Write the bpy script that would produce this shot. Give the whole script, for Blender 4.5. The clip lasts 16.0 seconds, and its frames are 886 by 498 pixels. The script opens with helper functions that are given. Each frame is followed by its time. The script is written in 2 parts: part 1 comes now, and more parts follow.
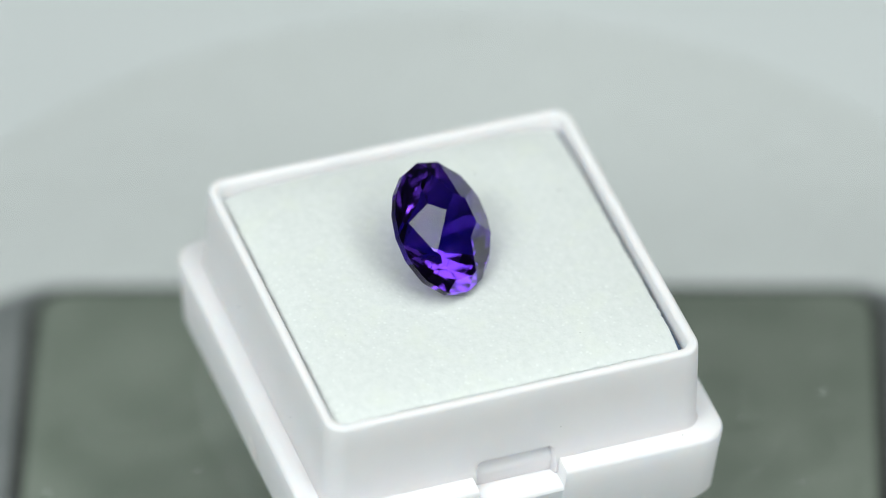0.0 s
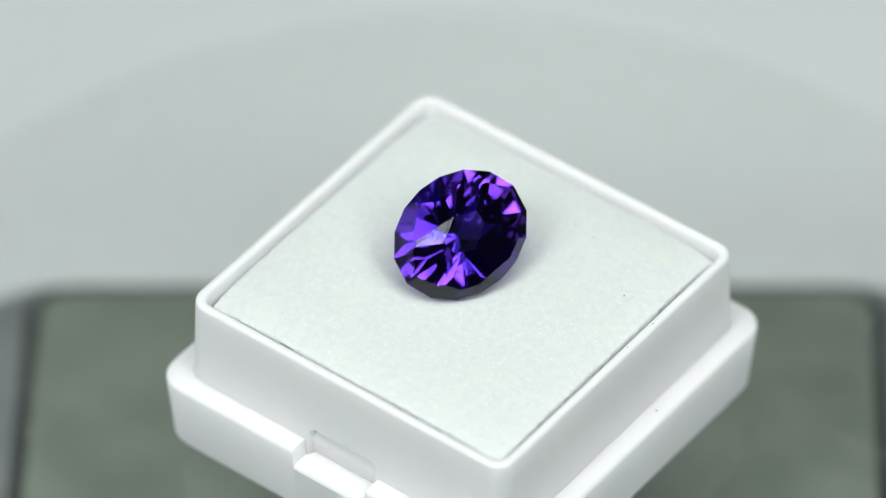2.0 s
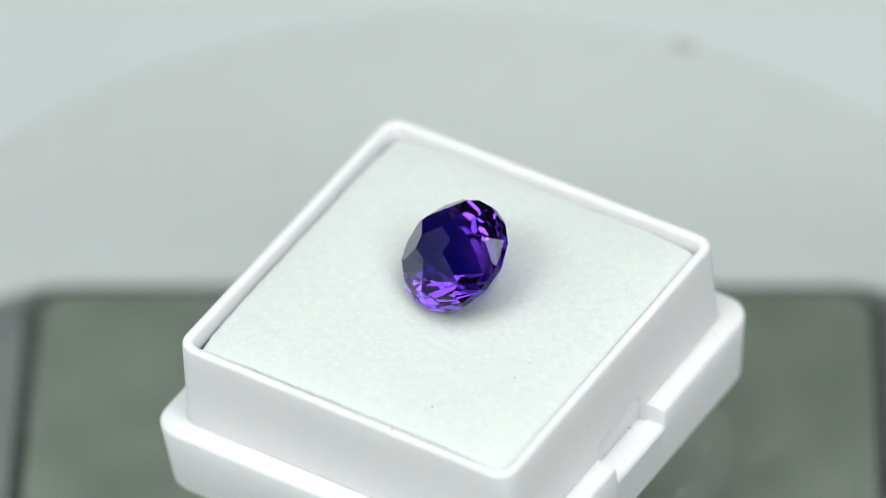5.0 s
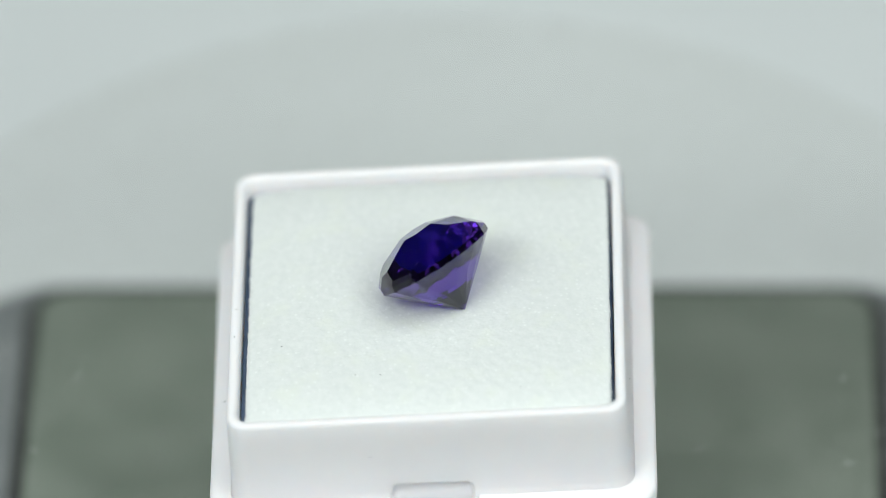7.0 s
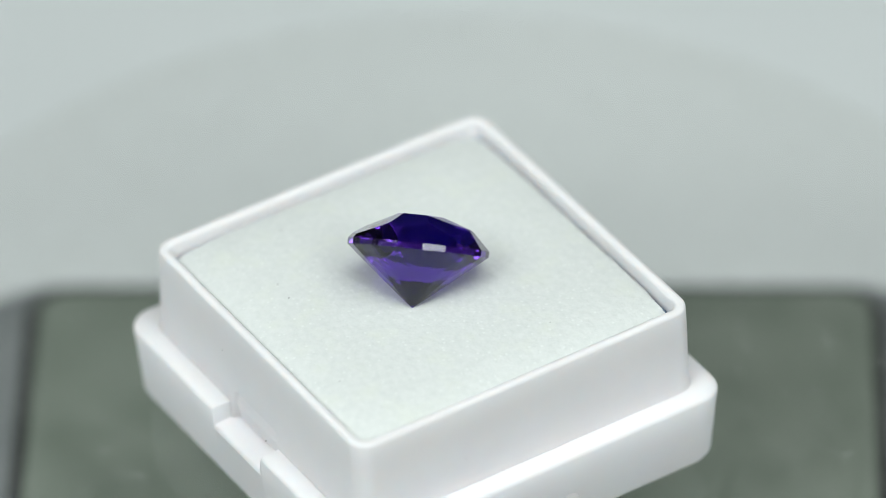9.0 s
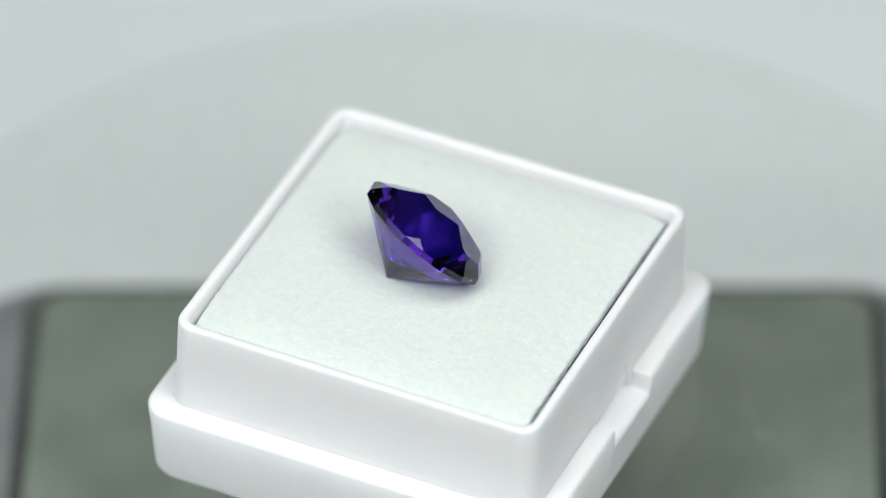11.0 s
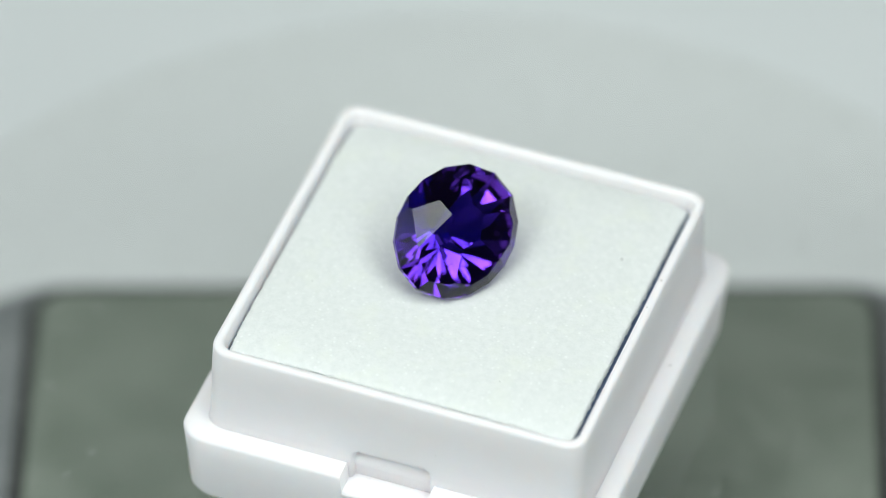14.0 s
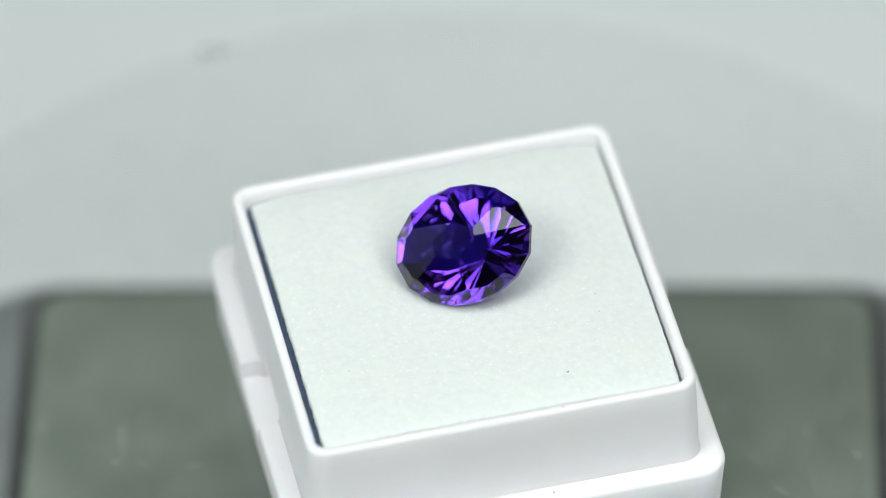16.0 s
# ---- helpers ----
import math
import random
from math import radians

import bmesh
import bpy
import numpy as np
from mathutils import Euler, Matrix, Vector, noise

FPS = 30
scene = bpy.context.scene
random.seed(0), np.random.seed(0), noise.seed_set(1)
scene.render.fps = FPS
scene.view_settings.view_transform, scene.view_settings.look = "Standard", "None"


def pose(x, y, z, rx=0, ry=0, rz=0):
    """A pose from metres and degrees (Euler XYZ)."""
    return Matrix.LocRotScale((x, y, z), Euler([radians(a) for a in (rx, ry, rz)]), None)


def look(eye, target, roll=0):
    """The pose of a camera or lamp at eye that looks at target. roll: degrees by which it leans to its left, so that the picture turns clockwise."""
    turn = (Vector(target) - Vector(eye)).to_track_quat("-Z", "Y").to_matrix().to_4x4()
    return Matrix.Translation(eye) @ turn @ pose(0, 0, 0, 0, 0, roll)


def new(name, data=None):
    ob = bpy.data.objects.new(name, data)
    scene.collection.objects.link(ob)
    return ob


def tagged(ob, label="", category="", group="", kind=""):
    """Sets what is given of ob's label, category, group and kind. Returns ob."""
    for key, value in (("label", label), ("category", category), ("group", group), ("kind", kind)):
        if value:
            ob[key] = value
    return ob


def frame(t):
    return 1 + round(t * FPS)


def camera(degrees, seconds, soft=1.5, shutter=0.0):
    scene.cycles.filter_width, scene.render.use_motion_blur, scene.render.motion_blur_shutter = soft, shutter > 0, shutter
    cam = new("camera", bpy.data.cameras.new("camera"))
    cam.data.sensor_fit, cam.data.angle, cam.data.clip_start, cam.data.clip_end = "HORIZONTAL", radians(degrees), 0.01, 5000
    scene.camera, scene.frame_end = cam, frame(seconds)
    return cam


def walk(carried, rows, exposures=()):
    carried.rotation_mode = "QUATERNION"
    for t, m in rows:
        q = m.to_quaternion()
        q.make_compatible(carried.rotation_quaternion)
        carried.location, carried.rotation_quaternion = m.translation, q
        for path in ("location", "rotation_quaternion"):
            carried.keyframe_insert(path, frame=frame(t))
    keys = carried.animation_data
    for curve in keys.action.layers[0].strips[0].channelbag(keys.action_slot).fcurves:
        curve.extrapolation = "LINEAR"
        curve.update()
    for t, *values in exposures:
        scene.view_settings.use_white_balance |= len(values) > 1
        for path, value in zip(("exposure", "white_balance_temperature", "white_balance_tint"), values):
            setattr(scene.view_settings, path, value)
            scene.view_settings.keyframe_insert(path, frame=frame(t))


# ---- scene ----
# The rig in millimetres: the turntable's axis is the z axis, and O the height of the box's rim.
MM = 0.001
O = 61.7
DISC_TOP = 47.45
BASE_TOP = 30.0
SPIN, PHASE = -28.568, 108.76          # degrees a second, degrees at the start
SECONDS = 16.0

cam = camera(7.0, SECONDS, soft=0.8)
EYE = Vector((0.0, -0.5 * math.cos(radians(41.591)), 0.5 * math.sin(radians(41.591)) + O * MM))
AIM = Vector((math.sin(radians(0.02)), math.cos(radians(0.02)), -math.tan(radians(41.363)))).normalized()
cam.data.dof.use_dof = True
cam.data.dof.focus_distance = 0.4962
cam.data.dof.aperture_fstop = 15.0
walk(cam, [(0.0, look(EYE, EYE + AIM * 0.5, -1.613)), (SECONDS, look(EYE, EYE + AIM * 0.5, -1.613))],
     exposures=[(0.0, 0.01), (2.5, 0.0), (3.4, 0.06), (4.0, 0.11), (5.3, 0.04), (6.5, -0.05), (7.2, 0.01), (8.0, 0.11), (8.5, 0.04), (9.1, -0.06), (11.5, 0.07), (12.2, 0.02), (13.0, 0.01), (SECONDS, 0.03)])

# ---- light ----
world = bpy.data.worlds.new("dim_room")
world.use_nodes = True
world.node_tree.nodes["Background"].inputs[0].default_value = (0.80, 0.90, 0.88, 1)
world.node_tree.nodes["Background"].inputs[1].default_value = 0.02
scene.world = world
scene.view_settings.exposure = 0.0


def area_lamp(name, eye, target, sx, sy, watts):
    data = bpy.data.lights.new(name, "AREA")
    data.shape, data.size, data.size_y, data.energy = "RECTANGLE", sx, sy, watts
    data.color = (0.935, 1.0, 0.985)
    ob = new(name, data)
    ob.matrix_world = look(eye, target)
    return ob


# One wide panel overhead and a brighter one on each side of the camera.
LAMPS = (((0.087, -0.092, 0.495), (0.087, -0.0915, 0.0), 0.472, 0.228, 1.46),
         ((0.184, -0.257, 0.342), (0.0, 0.0, 0.065), 0.106, 0.166, 0.58),
         ((-0.184, -0.212, 0.377), (0.0, 0.0, 0.065), 0.175, 0.142, 0.77))
for lamp in LAMPS:
    area_lamp("panel_lamp", *lamp)


# ---- materials ----
def material(name, colour, rough=0.5, **more):
    m = bpy.data.materials.new(name)
    m.use_nodes = True
    b = m.node_tree.nodes["Principled BSDF"]
    b.inputs["Base Color"].default_value = (*colour, 1)
    b.inputs["Roughness"].default_value = rough
    for key, value in more.items():
        b.inputs[key.replace("_", " ")].default_value = value
    return m


def add(m, kind, **values):
    n = m.node_tree.nodes.new(kind)
    for key, value in values.items():
        n.inputs[key.replace("_", " ")].default_value = value
    return n


def grain(m, a, b, scale, detail=6.0, bump=0.0, bump_scale=None, bump_distance=0.00005, rough=None):
    """Colour that wanders between a and b, with a fine relief."""
    link = m.node_tree.links.new
    bsdf = m.node_tree.nodes["Principled BSDF"]
    coord = m.node_tree.nodes.new("ShaderNodeTexCoord")
    tex = add(m, "ShaderNodeTexNoise", Scale=scale, Detail=detail, Roughness=0.6)
    link(coord.outputs["Object"], tex.inputs["Vector"])
    ramp = m.node_tree.nodes.new("ShaderNodeValToRGB")
    ramp.color_ramp.elements[0].position, ramp.color_ramp.elements[1].position = 0.3, 0.7
    ramp.color_ramp.elements[0].color, ramp.color_ramp.elements[1].color = (*a, 1), (*b, 1)
    link(tex.outputs[0], ramp.inputs[0])
    link(ramp.outputs[0], bsdf.inputs["Base Color"])
    if rough:
        span = add(m, "ShaderNodeMapRange", To_Min=rough[0], To_Max=rough[1])
        link(tex.outputs[0], span.inputs[0])
        link(span.outputs[0], bsdf.inputs["Roughness"])
    if bump:
        fine = add(m, "ShaderNodeTexNoise", Scale=bump_scale or scale * 4, Detail=4.0)
        link(coord.outputs["Object"], fine.inputs["Vector"])
        relief = add(m, "ShaderNodeBump", Strength=bump, Distance=bump_distance)
        link(fine.outputs[0], relief.inputs["Height"])
        link(relief.outputs[0], bsdf.inputs["Normal"])
    return m


PLASTIC = grain(material("white_plastic", (0.83, 0.82, 0.84), 0.28, Specular_IOR_Level=0.22, Subsurface_Weight=0.45, Subsurface_Scale=0.0022, Subsurface_Radius=(0.7, 0.85, 1.0)), (0.832, 0.817, 0.843), (0.862, 0.846, 0.871), 160,
                bump=0.03, bump_scale=700, bump_distance=0.00002, rough=(0.50, 0.60))


def foam_surface():
    """Fine closed-cell foam: soft mottling, a slight yellow-green cast here and there, tiny glints painted in as pale
    dots.
    """
    m = grain(material("white_foam", (0.74, 0.78, 0.755), 0.9), (0.646, 0.672, 0.658), (0.712, 0.732, 0.719), 1900,
              bump=0.34, bump_scale=4200, bump_distance=0.0001)
    link = m.node_tree.links.new
    bsdf = m.node_tree.nodes["Principled BSDF"]
    ramp = next(n for n in m.node_tree.nodes if n.bl_idname == "ShaderNodeValToRGB")
    coord = next(n for n in m.node_tree.nodes if n.bl_idname == "ShaderNodeTexCoord")
    patch = add(m, "ShaderNodeTexNoise", Scale=380, Detail=3.0)
    link(coord.outputs["Object"], patch.inputs["Vector"])
    amount = add(m, "ShaderNodeMapRange", From_Min=0.52, From_Max=0.70, To_Min=0.0, To_Max=0.55)
    link(patch.outputs[0], amount.inputs[0])
    tint = m.node_tree.nodes.new("ShaderNodeMix")
    tint.data_type = "RGBA"
    link(amount.outputs[0], tint.inputs[0])
    link(ramp.outputs[0], tint.inputs[6])
    tint.inputs[7].default_value = (0.702, 0.730, 0.672, 1)
    cells = add(m, "ShaderNodeTexVoronoi", Scale=1700, Randomness=1.0)
    link(coord.outputs["Object"], cells.inputs["Vector"])
    glint = add(m, "ShaderNodeMapRange", From_Min=0.10, From_Max=0.22, To_Min=0.45, To_Max=0.0)
    link(cells.outputs["Distance"], glint.inputs[0])
    lift = m.node_tree.nodes.new("ShaderNodeMix")
    lift.data_type = "RGBA"
    link(glint.outputs[0], lift.inputs[0])
    link(tint.outputs[2], lift.inputs[6])
    lift.inputs[7].default_value = (0.82, 0.845, 0.83, 1)
    link(lift.outputs[2], bsdf.inputs["Base Color"])
    return m


FOAM = foam_surface()
TENT = grain(material("white_sheet", (0.64, 0.655, 0.65), 0.9), (0.715, 0.748, 0.752), (0.745, 0.777, 0.781), 14,
             bump=0.1, bump_scale=1500)
HOUSING = grain(material("grey_green_plastic", (0.10, 0.12, 0.105), 0.5), (0.180, 0.212, 0.180), (0.250, 0.284, 0.247), 130,
                bump=0.3, bump_scale=1800, rough=(0.4, 0.6))
FRAME = grain(material("grey_plastic", (0.11, 0.12, 0.125), 0.45), (0.200, 0.217, 0.223), (0.242, 0.258, 0.265), 120,
              bump=0.2, bump_scale=1500)
GROOVE = material("dark_gap", (0.03, 0.032, 0.032), 0.7)
METAL = material("spindle_steel", (0.5, 0.5, 0.5), 0.35, Metallic=1.0)
DARK = grain(material("dark_table", (0.05, 0.05, 0.05), 0.5), (0.04, 0.04, 0.04), (0.07, 0.068, 0.065), 20)
# Dark blue that stands for the shade in the gap round the pad.
GAP_SHADE = grain(material("navy_gap_shade", (0.06, 0.10, 0.18), 0.95), (0.050, 0.076, 0.130), (0.085, 0.122, 0.195), 900, bump=0.3, bump_scale=4000)
SPECK = material("dark_dust", (0.05, 0.045, 0.04), 0.9)
DIFFUSER = material("lamp_housing", (0.75, 0.76, 0.76), 0.5)


def amethyst_body():
    """Amethyst, with light's longer or shorter path through it put into the colour: deep blue-violet within, paler and
    rosier towards the girdle, in soft uneven bands.
    """
    m = material("amethyst", (0.03, 0.006, 0.22), 0.0, IOR=1.55, Transmission_Weight=1.0)
    link = m.node_tree.links.new
    coord = m.node_tree.nodes.new("ShaderNodeTexCoord")
    scale = add(m, "ShaderNodeMapping", Scale=(199.0, 241.0, 0.0))
    link(coord.outputs["Object"], scale.inputs["Vector"])
    span = m.node_tree.nodes.new("ShaderNodeVectorMath")
    span.operation = "LENGTH"
    link(scale.outputs[0], span.inputs[0])
    bands = add(m, "ShaderNodeTexNoise", Scale=520, Detail=2.0)
    link(coord.outputs["Object"], bands.inputs["Vector"])
    drift = m.node_tree.nodes.new("ShaderNodeMath")
    drift.operation = "MULTIPLY_ADD"
    link(bands.outputs[0], drift.inputs[0])
    drift.inputs[1].default_value = 0.9
    link(span.outputs["Value"], drift.inputs[2])
    ramp = m.node_tree.nodes.new("ShaderNodeValToRGB")
    ramp.color_ramp.elements[0].position, ramp.color_ramp.elements[0].color = 0.55, (0.034, 0.011, 0.34, 1)
    ramp.color_ramp.elements[1].position, ramp.color_ramp.elements[1].color = 1.0, (0.090, 0.023, 0.36, 1)
    half = add(m, "ShaderNodeMath")
    half.operation = "MULTIPLY"
    link(drift.outputs[0], half.inputs[0])
    half.inputs[1].default_value = 0.72
    link(half.outputs[0], ramp.inputs[0])
    link(ramp.outputs[0], m.node_tree.nodes["Principled BSDF"].inputs["Base Color"])
    return m


AMETHYST = amethyst_body()


def clear_sheet():
    """Clear acrylic, thin against the distances: a slightly tinted sheet with a gloss, a film of dust and fine wipes."""
    m = bpy.data.materials.new("clear_acrylic")
    m.use_nodes = True
    link = m.node_tree.links.new
    m.node_tree.nodes.remove(m.node_tree.nodes["Principled BSDF"])
    out = m.node_tree.nodes["Material Output"]
    coord = m.node_tree.nodes.new("ShaderNodeTexCoord")
    clear = add(m, "ShaderNodeBsdfTransparent", Color=(0.999, 0.996, 0.985, 1))
    gloss = add(m, "ShaderNodeBsdfGlossy", Color=(1, 1, 1, 1), Roughness=0.03)
    fresnel = add(m, "ShaderNodeFresnel", IOR=1.36)
    sheet = m.node_tree.nodes.new("ShaderNodeMixShader")
    link(fresnel.outputs[0], sheet.inputs[0])
    link(clear.outputs[0], sheet.inputs[1])
    link(gloss.outputs[0], sheet.inputs[2])
    dust = add(m, "ShaderNodeBsdfDiffuse", Color=(0.7, 0.72, 0.7, 1))
    stretch = add(m, "ShaderNodeMapping", Scale=(1.0, 0.6, 1.0), Rotation=(0, 0, 0.6))
    link(coord.outputs["Object"], stretch.inputs["Vector"])
    wipes = add(m, "ShaderNodeTexNoise", Scale=420, Detail=5.0, Roughness=0.7)
    link(stretch.outputs[0], wipes.inputs["Vector"])
    span = add(m, "ShaderNodeMapRange", From_Min=0.46, From_Max=0.80, To_Min=0.0, To_Max=0.05)
    link(wipes.outputs[0], span.inputs[0])
    dots = add(m, "ShaderNodeTexVoronoi", Scale=330, Randomness=1.0)
    link(coord.outputs["Object"], dots.inputs["Vector"])
    spots = add(m, "ShaderNodeMapRange", From_Min=0.05, From_Max=0.16, To_Min=0.10, To_Max=0.0)
    link(dots.outputs["Distance"], spots.inputs[0])
    total = m.node_tree.nodes.new("ShaderNodeMath")
    link(span.outputs[0], total.inputs[0])
    link(spots.outputs[0], total.inputs[1])
    mix = m.node_tree.nodes.new("ShaderNodeMixShader")
    link(total.outputs[0], mix.inputs[0])
    link(sheet.outputs[0], mix.inputs[1])
    link(dust.outputs[0], mix.inputs[2])
    link(mix.outputs[0], out.inputs["Surface"])
    return m


ACRYLIC = clear_sheet()
CLEAR_EDGE = bpy.data.materials.new("clear_acrylic_edge")
CLEAR_EDGE.use_nodes = True
CLEAR_EDGE.node_tree.nodes.remove(CLEAR_EDGE.node_tree.nodes["Principled BSDF"])
CLEAR_EDGE.node_tree.links.new(add(CLEAR_EDGE, "ShaderNodeBsdfTransparent", Color=(0.998, 0.998, 0.996, 1)).outputs[0], CLEAR_EDGE.node_tree.nodes["Material Output"].inputs["Surface"])


def thin_film(name, colour, cover):
    m = material(name, colour, 0.9)
    m.node_tree.nodes["Principled BSDF"].inputs["Alpha"].default_value = cover
    return m


ACRYLIC_WORN = thin_film("worn_acrylic", (0.75, 0.77, 0.75), 0.12)
ACRYLIC_SMEAR = thin_film("dry_smear", (0.34, 0.35, 0.35), 0.32)


# ---- mesh helpers ----
def mesh_of(name, bm, mat, smooth=40):
    bmesh.ops.recalc_face_normals(bm, faces=bm.faces)
    data = bpy.data.meshes.new(name)
    bm.to_mesh(data)
    bm.free()
    data.materials.append(mat)
    if smooth:
        data.shade_smooth()
        data.set_sharp_from_angle(angle=radians(smooth))
    return data


def part(name, bm, mat, parent, label="", smooth=40):
    ob = new(name, mesh_of(name, bm, mat, smooth))
    ob.parent = parent
    return tagged(ob, label)


def thing(name, label, category, m=Matrix(), **more):
    ob = new(name)
    ob.empty_display_size = 0.005
    ob.matrix_world = m
    return tagged(ob, label, category, **more)


SIDE = (-9, -6, -4, -3.3, -3.18, -3.13, -3.10, -3.07, -3.02, -2.92, -2.85, -2.78, -2.71, -2.64, -2.57, -2.5, -2.43, -2.36, -2.28, -1.2, 0)
SIDE = tuple(SIDE) + tuple(-u for u in reversed(SIDE[:-1]))


def outline(sx, sy, r, n=8, side=()):
    """Points round a rectangle with rounded corners: x, y, which side (0: +x, 1: +y, 2: -x, 3: -y, None: corner), place on the side."""
    pts = []
    for k in range(4):
        cx = (sx - r) * (1 if k in (0, 3) else -1)
        cy = (sy - r) * (1 if k in (0, 1) else -1)
        for j in range(n + 1):
            a = (k + j / n) * math.pi / 2
            pts.append((cx + r * math.cos(a), cy + r * math.sin(a), None, 0))
        for u in side:
            q = (k + 1) % 4
            x, y = ((sx, u), (-u, sy), (-sx, -u), (u, -sy))[q]
            pts.append((x, y, q, u))
    return pts


def loft(bm, rings, close=(True, True)):
    """Skin from ring to ring; the first and the last are capped."""
    made = [[bm.verts.new(Vector(p) * MM) for p in ring] for ring in rings]
    n = len(made[0])
    for a, b in zip(made, made[1:]):
        for i in range(n):
            j = (i + 1) % n
            bm.faces.new((a[i], a[j], b[j], b[i]))
    if close[0]:
        bm.faces.new(made[0][::-1])
    if close[1]:
        bm.faces.new(made[-1])
    return made


def plain_rings(profile, side=()):
    return [[(x, y, z) for x, y, _, _ in outline(sx, sy, r, side=side)] for sx, sy, r, z in profile]


def block(bm, sx, sy, z0, z1, r, edge):
    """A slab with rounded corners and softened edges, centred on the axis."""
    loft(bm, plain_rings([(sx - edge, sy - edge, r - edge * 0.8, z0), (sx - edge * 0.3, sy - edge * 0.3, r - edge * 0.2, z0 + edge * 0.3),
                          (sx, sy, r, z0 + edge), (sx, sy, r, z1 - edge), (sx - edge * 0.3, sy - edge * 0.3, r - edge * 0.2, z1 - edge * 0.3),
                          (sx - edge, sy - edge, r - edge * 0.8, z1)]))


def turned(bm, profile, n=64):
    loft(bm, [[(r * math.cos(2 * math.pi * i / n), r * math.sin(2 * math.pi * i / n), z) for i in range(n)] for r, z in profile])


# ---- setting: the white sheet on a dark table ----
def sheet():
    bm = bmesh.new()
    line = [(-160, 0), (-80, 0), (0, 0), (150, 0)]
    line += [(150 + 60 * math.sin(a), 60 - 60 * math.cos(a)) for a in [math.pi / 4 * k / 16 for k in range(1, 17)]]
    line += [(200, 25.2), (208, 33.2)]
    rows = [[bm.verts.new((x * MM, y * MM, z * MM)) for x in (-170, -85, 0, 85, 170)] for y, z in line]
    rows += [[bm.verts.new((x * MM, (y + (6 if k > 3 else 0)) * MM, (z - (6 if k < 12 else 0)) * MM)) for x in (-170, -85, 0, 85, 170)] for k, (y, z) in reversed(list(enumerate(line)))]
    for a, b in zip(rows, rows[1:] + rows[:1]):
        for i in range(4):
            bm.faces.new((a[i], a[i + 1], b[i + 1], b[i]))
    for i in (0, 4):
        bm.faces.new([r[i] for r in rows])
    ob = new("backdrop", mesh_of("backdrop", bm, TENT))
    tagged(ob, "smooth white sheet under the turntable, its far edge curling up", "backdrop", kind="structure")


def slab(name, x0, x1, y0, y1, z0, z1, mat, label):
    bm = bmesh.new()
    bmesh.ops.create_cube(bm, size=1, matrix=Matrix.LocRotScale(Vector(((x0 + x1) / 2, (y0 + y1) / 2, (z0 + z1) / 2)) * MM, None, Vector((x1 - x0, y1 - y0, z1 - z0)) * MM))
    tagged(new(name, mesh_of(name, bm, mat, 0)), label, "floor", kind="structure")


sheet()
slab("floor", -1500, 1500, -1500, 1500, -20, -8, DARK, "dark table top under the white sheet")


def led_panel(eye, target, sx, sy, watts, foot):
    root = thing("led_panel", "flat white led panel light over the turntable", "lamp", look(eye, target) @ pose(0, 0, 0.003), group="panel lights")
    bm = bmesh.new()
    block(bm, sx * 500 + 15, sy * 500 + 8, 0, 16, 6, 2)
    part("housing", bm, DIFFUSER, root)
    bm = bmesh.new()
    turned(bm, [(60, -8), (60, -2), (9, 0), (9, eye[2] * 1000 - 30), (6, eye[2] * 1000)], 24)
    pole = part("stand", bm, GROOVE, root, "slim black stand")
    pole.matrix_world = Matrix.Translation((*foot, 0))


for lamp, foot in zip(LAMPS, ((0.334, -0.092), (0.187, -0.272), (-0.199, -0.229))):
    led_panel(*lamp, foot)


def fill_card():
    """A white card on a folded foot beside the turntable, added out of view to brighten the box's left-facing sides."""
    bm = bmesh.new()
    block(bm, 2.0, 215, 0, 372, 1.5, 0.6)
    root = thing("fill_card", "white card added out of view to brighten the left-facing sides of the box", "card", pose(-0.288, 0.01, -0.008, 0, 0, 0))
    part("board", bm, TENT, root)
    bm = bmesh.new()
    loft(bm, [[(x, y, z) for x, y in ((-60, -90), (-2, -90), (-2, 90), (-60, 90))] for z in (0.0, 2.5)])
    part("foot", bm, TENT, root)


fill_card()


# ---- turntable housing ----
def housing():
    root = thing("turntable", "grey-green square turntable housing with rounded corners, on the white sheet", "turntable", pose(-0.0004, 0.0, 0, 0, 0, -2.4))
    bm = bmesh.new()
    block(bm, 38.5, 35.6, 0, BASE_TOP - 0.2, 9.0, 0.8)
    part("body", bm, FRAME, root, "grey plastic body")
    bm = bmesh.new()
    block(bm, 32.4, 34.9, BASE_TOP - 2.0, BASE_TOP - 0.16, 3.4, 0.1)
    part("gap", bm, GROOVE, root, "dark gap round the top panel")
    bm = bmesh.new()
    block(bm, 31.4, 34.4, BASE_TOP - 2.0, BASE_TOP, 2.6, 0.3)
    part("top_panel", bm, HOUSING, root, "grey-green top panel")
    bm = bmesh.new()
    turned(bm, [(6.0, BASE_TOP - 0.2), (6.0, BASE_TOP + 6), (4.0, BASE_TOP + 6.5), (4.0, DISC_TOP - 3.3), (7.0, DISC_TOP - 3.2), (7.0, DISC_TOP - 3.0)])
    part("spindle", bm, METAL, root, "steel spindle that carries the disc")


housing()


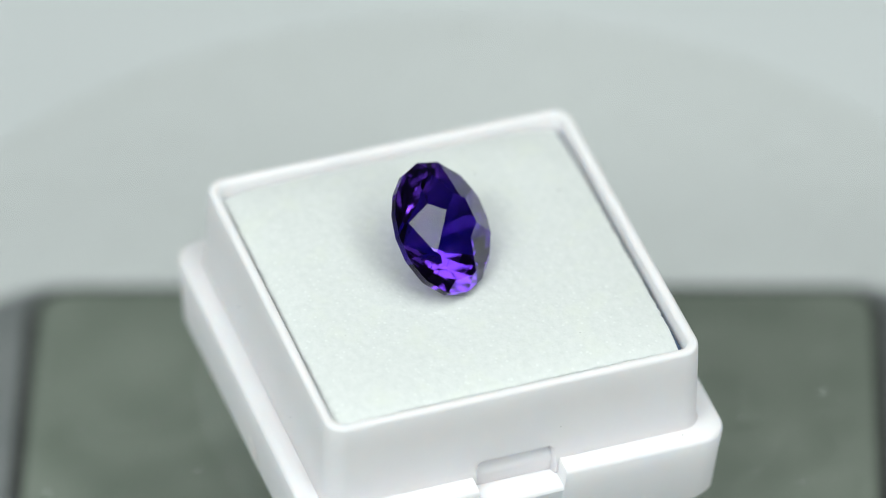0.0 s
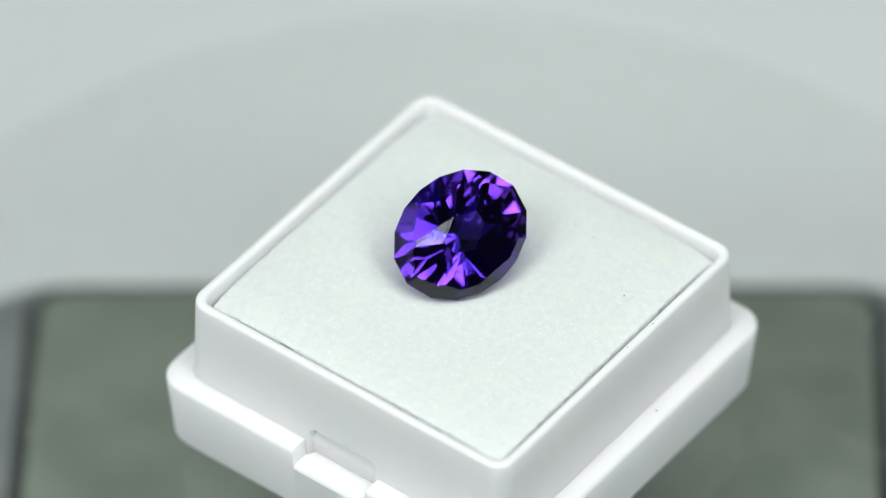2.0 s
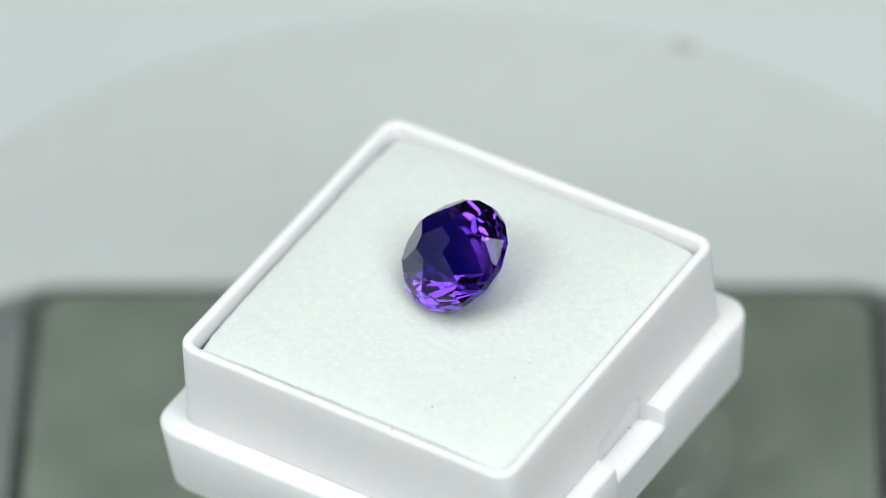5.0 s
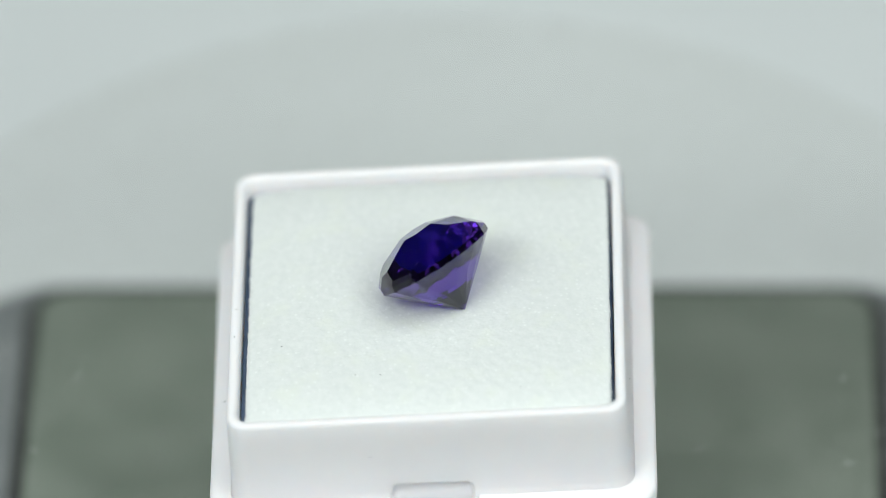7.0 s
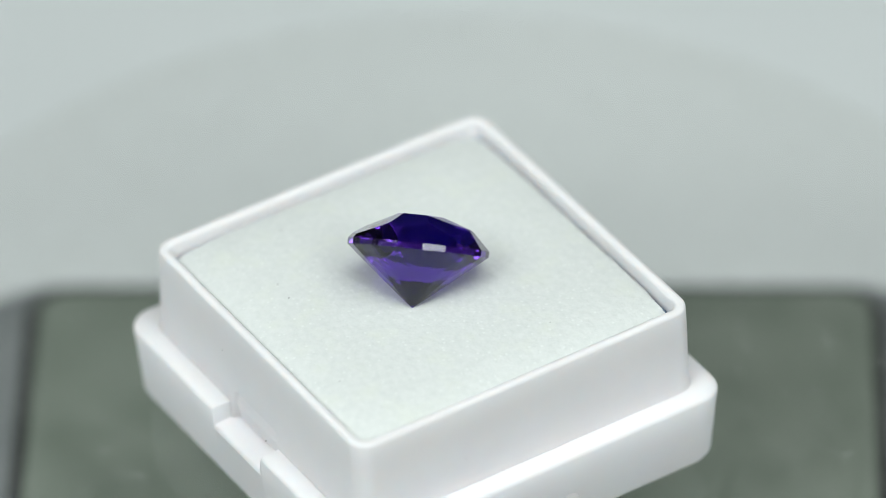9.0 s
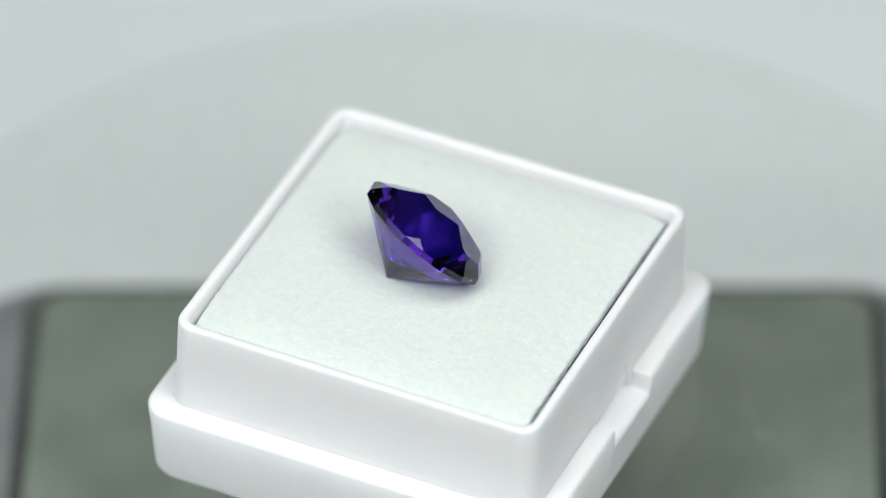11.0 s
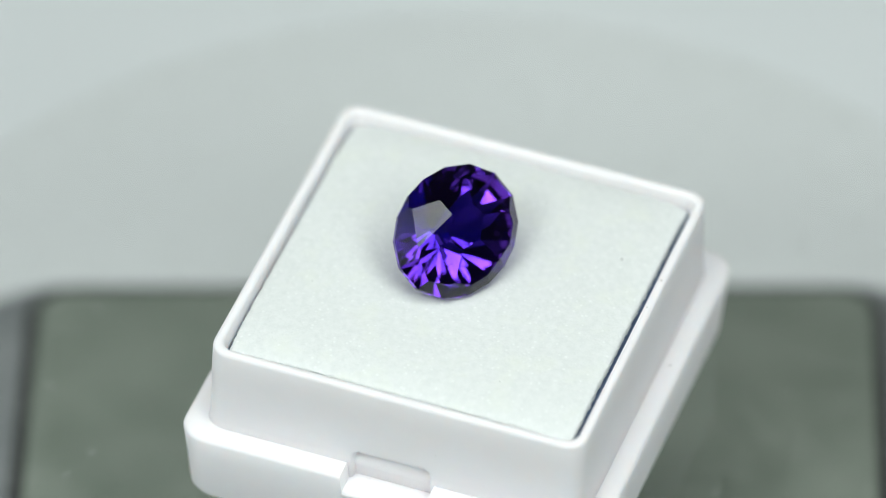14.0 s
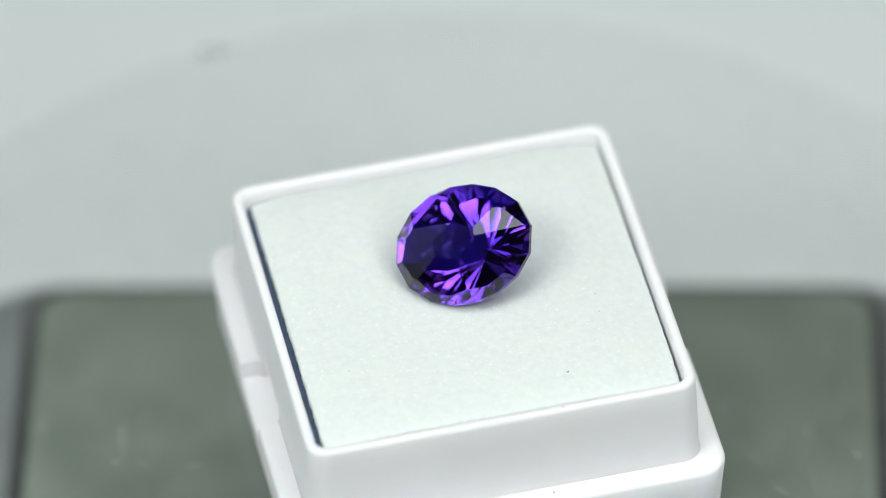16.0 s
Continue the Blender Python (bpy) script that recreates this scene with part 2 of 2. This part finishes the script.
def disc():
    bm = bmesh.new()
    r = 46.0
    turned(bm, [(r - 0.3, -3.0), (r - 0.08, -2.92), (r, -2.7), (r, -0.3), (r - 0.08, -0.08), (r - 0.3, 0)], 192)
    bm.faces.ensure_lookup_table()
    for f in bm.faces:
        f.material_index = 0 if len(f.verts) > 4 and f.calc_center_median().z > -0.001 else 1
    ob = new("turntable_disc", mesh_of("turntable_disc", bm, ACRYLIC, 50))
    ob.data.materials.append(CLEAR_EDGE)
    scratch_marks = ((-22.4, 4.4, 4.0, 0.22, 70), (-21.4, 1.6, 2.2, 0.16, 110), (-20.6, 6.2, 1.6, 0.3, 30))
    for x, y, length, wide, turn in scratch_marks:
        mark = bmesh.new()
        rows = []
        for k in range(13):
            f = k / 12 - 0.5
            half = wide * (1 - (2 * f) ** 2) * (0.6 + 0.4 * noise.noise((k * 0.9, x, y))) / 2 + 0.01
            bend = 0.25 * math.sin(f * 3.0)
            rows.append([mark.verts.new(((length * f) * MM, (bend + q * half) * MM, (0.012 if abs(q) < 1 else 0.004) * MM)) for q in (-1, 0, 1)])
        for a, b in zip(rows, rows[1:]):
            for i in range(2):
                mark.faces.new((a[i], a[i + 1], b[i + 1], b[i]))
        piece = part("scratch", mark, ACRYLIC_WORN, ob, "pale scratch")
        piece.matrix_local = pose(x * MM, y * MM, 0, 0, 0, turn)
    smear = bmesh.new()
    turned(smear, [(1.15, 0.004), (0.8, 0.02), (0.1, 0.03)], 18)
    for v in smear.verts:
        v.co.x *= 1.0 + 0.35 * noise.noise(v.co * 1500)
        v.co.y *= 0.6 + 0.25 * noise.noise(v.co * 1300 + Vector((4, 4, 4)))
    piece = part("smear", smear, ACRYLIC_SMEAR, ob, "grey smear near the rim")
    piece.matrix_local = pose(-7.7 * MM, 44.7 * MM, 0, 0, 0, 10)
    return tagged(ob, "clear acrylic turntable disc with fine scratches and dust", "disc")


DISC = disc()

# ---- the box ----
BOX_POSE = pose(1.089 * MM, -1.041 * MM, 0) @ pose(0, 0, 0, 2.695, 0, 0) @ pose(0, 0, 0, 0, -1.275, 0)


def ease(x):
    x = min(1.0, max(0.0, x))
    return x * x * (3 - 2 * x)


def catch(side, u, wide, soft=0.12):
    """1 within a catch recess of the two sides that have one, 0 outside."""
    return ease((wide - abs(u)) / soft + 0.5) if side in (0, 2) else 0.0


def inward(side, d):
    return ((-d, 0), (0, -d), (d, 0), (0, d))[side] if side is not None else (0, 0)


def flange_part(root):
    """The lower, wider half: a hollow foot with a ledge and two catch recesses."""
    bm = bmesh.new()
    rings = []
    for s, r, z, drop in ((13.0, 1.0, -13.20, 0), (14.1, 1.5, -13.17, 0), (14.65, 1.8, -12.9, 0), (14.92, 1.9, -12.4, 0), (15.16, 1.95, -8.9, 0),
                          (15.30, 2.0, -7.25, 1), (15.24, 1.95, -7.05, 1), (15.07, 1.85, -6.92, 1), (14.6, 1.7, -6.90, 1), (13.2, 1.2, -6.88, 1), (13.1, 1.2, -6.88, 0)):
        ring = []
        for x, y, side, u in outline(s, s, r, side=SIDE):
            k = catch(side, u, 3.1)
            ring.append((x, y, z - drop * k * 1.35))
        rings.append(ring)
    loft(bm, rings)
    return part("foot", bm, PLASTIC, root)


def collar_part(root):
    """The upper half: a wall with a rounded lip, hollow, with a slot over each catch."""
    bm = bmesh.new()
    rings = []
    for s, r, z, slot, wide in ((13.86, 1.5, -8.9, 0.55, 2.8), (13.86, 1.5, -7.9, 0.55, 2.8), (13.86, 1.5, -7.3, 0.42, 2.8), (13.86, 1.5, -6.98, 0.34, 2.8), (13.74, 1.45, -6.70, 0.34, 2.8),
                                (13.71, 1.43, -6.40, 0.50, 2.78), (13.70, 1.42, -6.15, 0.52, 2.70), (13.695, 1.42, -5.92, 0.42, 2.55), (13.69, 1.42, -5.78, 0.22, 2.40), (13.69, 1.42, -5.66, 0, 2.3), (13.688, 1.42, -5.5, 0, 2.3), (13.685, 1.42, -5.2, 0, 0),
                                (13.60, 1.38, -1.5, 0, 0), (13.555, 1.35, -0.30, 0, 0), (13.52, 1.33, -0.12, 0, 0), (13.42, 1.26, -0.03, 0, 0), (13.23, 1.13, 0.0, 0, 0),
                                (13.03, 1.00, -0.03, 0, 0), (12.91, 0.92, -0.12, 0, 0), (12.85, 0.89, -0.30, 0, 0), (12.76, 0.85, -3.3, 0, 0)):
        ring = []
        for x, y, side, u in outline(s, s, r, side=SIDE):
            dx, dy = inward(side, slot * catch(side, u, wide, 0.25))
            ring.append((x + dx, y + dy, z))
        rings.append(ring)
    loft(bm, rings)
    return part("collar", bm, PLASTIC, root)


def jewel_box():
    root = thing("gem_box", "white plastic square gem box, lid off, on a clear turntable disc", "box")
    flange_part(root)
    collar_part(root)
    bm = bmesh.new()
    turned(bm, [(0.95, 0), (0.9, 0.16), (0.6, 0.26), (0.05, 0.3)], 20)
    tab = part("hinge_dot", bm, PLASTIC, root)
    tab.matrix_local = pose(-2.2 * MM, 14.90 * MM, -11.2 * MM, -90, 0, 0)
    return root


BOX = jewel_box()


def foam():
    """The pad: a fine uneven top with a ragged cut edge."""
    x0, x1, y0, y1, top, low = -12.30, 12.58, -12.34, 12.54, -0.04, -1.24
    n = 180
    bm = bmesh.new()
    rag = lambda t, k: 0.06 * noise.noise((t * 2.2, k * 9.1, 0.3)) + 0.05 * noise.noise((t * 8.0, k * 5.3, 1.7)) + 0.05 * noise.noise((t * 19.0, k * 3.1, 5.2))
    grid = []
    for j in range(n + 1):
        row = []
        for i in range(n + 1):
            fx, fy = i / n, j / n
            x, y = x0 + (x1 - x0) * fx, y0 + (y1 - y0) * fy
            edge = min(fx, 1 - fx, fy, 1 - fy) * 25
            if i in (0, n):
                x += rag(y, 1 + i)
            if j in (0, n):
                y += rag(x, 300 + j)
            z = top - 0.56 * (x ** 8 + y ** 8) / 12.4 ** 8 + 0.025 * noise.noise((x * 1.9, y * 1.9, 0)) + 0.016 * noise.noise((x * 5.5, y * 5.5, 4)) + 0.03 * noise.noise((x * 0.25, y * 0.25, 8)) - 0.07 * max(0, 1 - edge / 0.25)
            row.append(bm.verts.new((x * MM, y * MM, z * MM)))
        grid.append(row)
    for a, b in zip(grid, grid[1:]):
        for i in range(n):
            bm.faces.new((a[i], a[i + 1], b[i + 1], b[i]))
    border = grid[0] + [r[-1] for r in grid[1:]] + grid[-1][-2::-1] + [r[0] for r in grid[-2:0:-1]]
    down = [bm.verts.new((v.co.x, v.co.y, low * MM)) for v in border]
    for i in range(len(border)):
        j = (i + 1) % len(border)
        bm.faces.new((border[j], border[i], down[i], down[j]))
    bm.faces.new(down)
    ob = new("foam_pad", mesh_of("foam_pad", bm, FOAM, 60))
    # Added sheet below the pad: its dark colour puts shade into the gap.
    bm = bmesh.new()
    loft(bm, plain_rings([(12.66, 12.66, 0.8, -3.27), (12.72, 12.72, 0.8, -2.9), (12.70, 12.70, 0.8, -1.35), (12.60, 12.60, 0.8, -1.25)]))
    part("gap_shade", bm, GAP_SHADE, ob, "dark blue sheet that paints shade into the gap round the pad")
    return tagged(ob, "white fine-grained foam pad filling the box, ragged cut edges", "pad")


PAD = foam()


def fleck(parent, x, y, z, size, turn):
    """A tiny dark crumb or fibre."""
    bm = bmesh.new()
    bmesh.ops.create_icosphere(bm, subdivisions=1, radius=size * MM / 2)
    for v in bm.verts:
        v.co *= 1 + 0.5 * noise.noise(v.co * 9000 + Vector((x, y, z)))
    bmesh.ops.scale(bm, vec=(1.7, 0.9, 0.6), verts=bm.verts)
    part("crumb", bm, SPECK, parent, "tiny dark crumb").matrix_local = pose(x * MM, y * MM, z * MM, 0, 0, turn)


for x, y, size, turn in ((5.22, -9.93, 0.13, 20), (8.64, -4.85, 0.10, 70), (8.77, -3.13, 0.08, 10), (-9.2, -6.1, 0.06, 50), (-4.6, 9.3, 0.07, 0), (10.6, 6.4, 0.06, 30)):
    fleck(PAD, x, y, -0.02 - 0.56 * (x ** 8 + y ** 8) / 12.4 ** 8, size * 0.85, turn)
for x, y, z, size, turn in ((4.1, -13.2, 0.0, 0.12, 10), (1.2, -13.15, 0.0, 0.10, 60), (-2.4, -13.3, 0.0, 0.07, 0), (-14.4, -12.0, -6.78, 0.10, 40),
                            (-14.5, -7.6, -6.78, 0.08, 0), (14.5, 11.2, -6.78, 0.10, 15), (3.0, -14.5, -6.78, 0.14, 80), (13.66, 1.2, -7.6, 0.12, 0),
                            (13.75, -4.0, -3.0, 0.07, 0), (-13.68, -3.2, -4.1, 0.06, 0), (5.2, 13.68, -4.6, 0.09, 0), (-6.0, 13.70, -5.2, 0.07, 0)):
    fleck(BOX, x, y, z, size * 0.7, turn)

# ---- the gem ----
GEM_POSE = pose(1.503 * MM, -0.525 * MM, 3.153 * MM) @ pose(0, 0, 0, 0, 0, math.degrees(-2.315)) @ pose(0, 0, 0, 0, math.degrees(0.755), 0) @ pose(0, 0, 0, 0, 0, math.degrees(2.146))


# Crown facets round the small six-sided table: index of 16 round the stone, tilt, distance from the centre.
CROWN = ((5.59, 20.3, 0.556), (4.89, 28.0, 0.576), (2.72, 23.6, 0.574), (15.85, 32.2, 0.598), (15.60, 32.7, 0.597), (13.5, 27.0, 0.576), (10.8, 27.0, 0.590), (8.2, 27.0, 0.590))
# Tilt of the sixteen break facets along the girdle.
BREAKS = (50, 49, 47, 40, 57, 42, 48, 50, 54, 54, 55, 54, 54, 52, 50, 53)


def amethyst():
    """Oval cut by planes: each facet lies at an angle from the girdle plane, at an index of 16 round the stone."""
    bm = bmesh.new()
    bmesh.ops.create_cube(bm, size=6)

    def cut(normal, dist):
        n = Vector(normal).normalized()
        geom = bm.verts[:] + bm.edges[:] + bm.faces[:]
        got = bmesh.ops.bisect_plane(bm, geom=geom, plane_co=n * dist, plane_no=n, clear_outer=True, dist=1e-6)
        rim = [e for e in got["geom_cut"] if isinstance(e, bmesh.types.BMEdge)]
        if len(rim) > 2:
            bmesh.ops.contextual_create(bm, geom=rim)

    def facet(index, angle, dist):
        """One facet, its tilt from the girdle plane in degrees and its distance from the centre."""
        a, th = radians(angle), 2 * math.pi * index / 16
        cut((math.sin(a) * math.cos(th), math.sin(a) * math.sin(th), math.cos(a)), dist)

    def station(k):
        """The index of the k-th of 16 corners, evenly spread by true angle round the oval."""
        t = 2 * math.pi * (k + 0.08) / 16
        return 16 * (math.atan2(1.212 * math.sin(t), math.cos(t)) / (2 * math.pi))

    # girdle, with the break facets of the crown and the first tier of the pavilion
    for k in range(16):
        one, two = station(k), station(k + 1)
        gap = (two - one) % 16
        middle, reach = one + gap / 2, math.cos(math.pi * gap / 16)
        facet(middle, 90, reach)
        crown_tilt = BREAKS[k]
        facet(middle, crown_tilt, math.sin(radians(crown_tilt)) * reach + math.cos(radians(crown_tilt)) * 0.05)
        low = radians(180 - 44.3 + random.uniform(-0.3, 0.3))
        facet(middle, math.degrees(low), math.sin(low) * reach - math.cos(low) * 0.05)
        low = radians(180 - 42.37 + random.uniform(-0.25, 0.25))
        facet(one, math.degrees(low), -math.cos(low) * 0.962)
    for index, angle, dist in CROWN:
        facet(index, angle, dist)
    cut((0, 0, 1), 0.510)
    bmesh.ops.remove_doubles(bm, verts=bm.verts, dist=1e-5)
    bmesh.ops.transform(bm, matrix=Matrix.Diagonal((5.03 * MM, 4.15 * MM, 4.37 * MM, 1)), verts=bm.verts)
    bmesh.ops.recalc_face_normals(bm, faces=bm.faces)
    root = thing("gemstone", "faceted oval violet amethyst lying tilted on the foam", "gemstone")
    zones = {"table": lambda z: z > 0.999, "crown": lambda z: 0.02 < z <= 0.999, "girdle": lambda z: abs(z) <= 0.02, "pavilion": lambda z: z < -0.02}
    for name, belongs in zones.items():
        faces = [f for f in bm.faces if belongs(f.normal.z)]
        verts = list({v: None for f in faces for v in f.verts})
        place = {v: i for i, v in enumerate(verts)}
        data = bpy.data.meshes.new(name)
        data.from_pydata([v.co[:] for v in verts], [], [[place[v] for v in f.verts] for f in faces])
        data.materials.append(AMETHYST)
        new(name, data).parent = root
    bm.free()
    return root


GEM = amethyst()


# ---- what turns ----
def motions():
    steps = [k * 0.25 for k in range(int(SECONDS * 4) + 1)]
    for ob, height, rest in ((DISC, DISC_TOP, Matrix()), (BOX, O, BOX_POSE), (PAD, O, BOX_POSE), (GEM, O, GEM_POSE)):
        walk(ob, [(t, pose(0, 0, height * MM, 0, 0, PHASE + SPIN * t) @ rest) for t in steps])


motions()
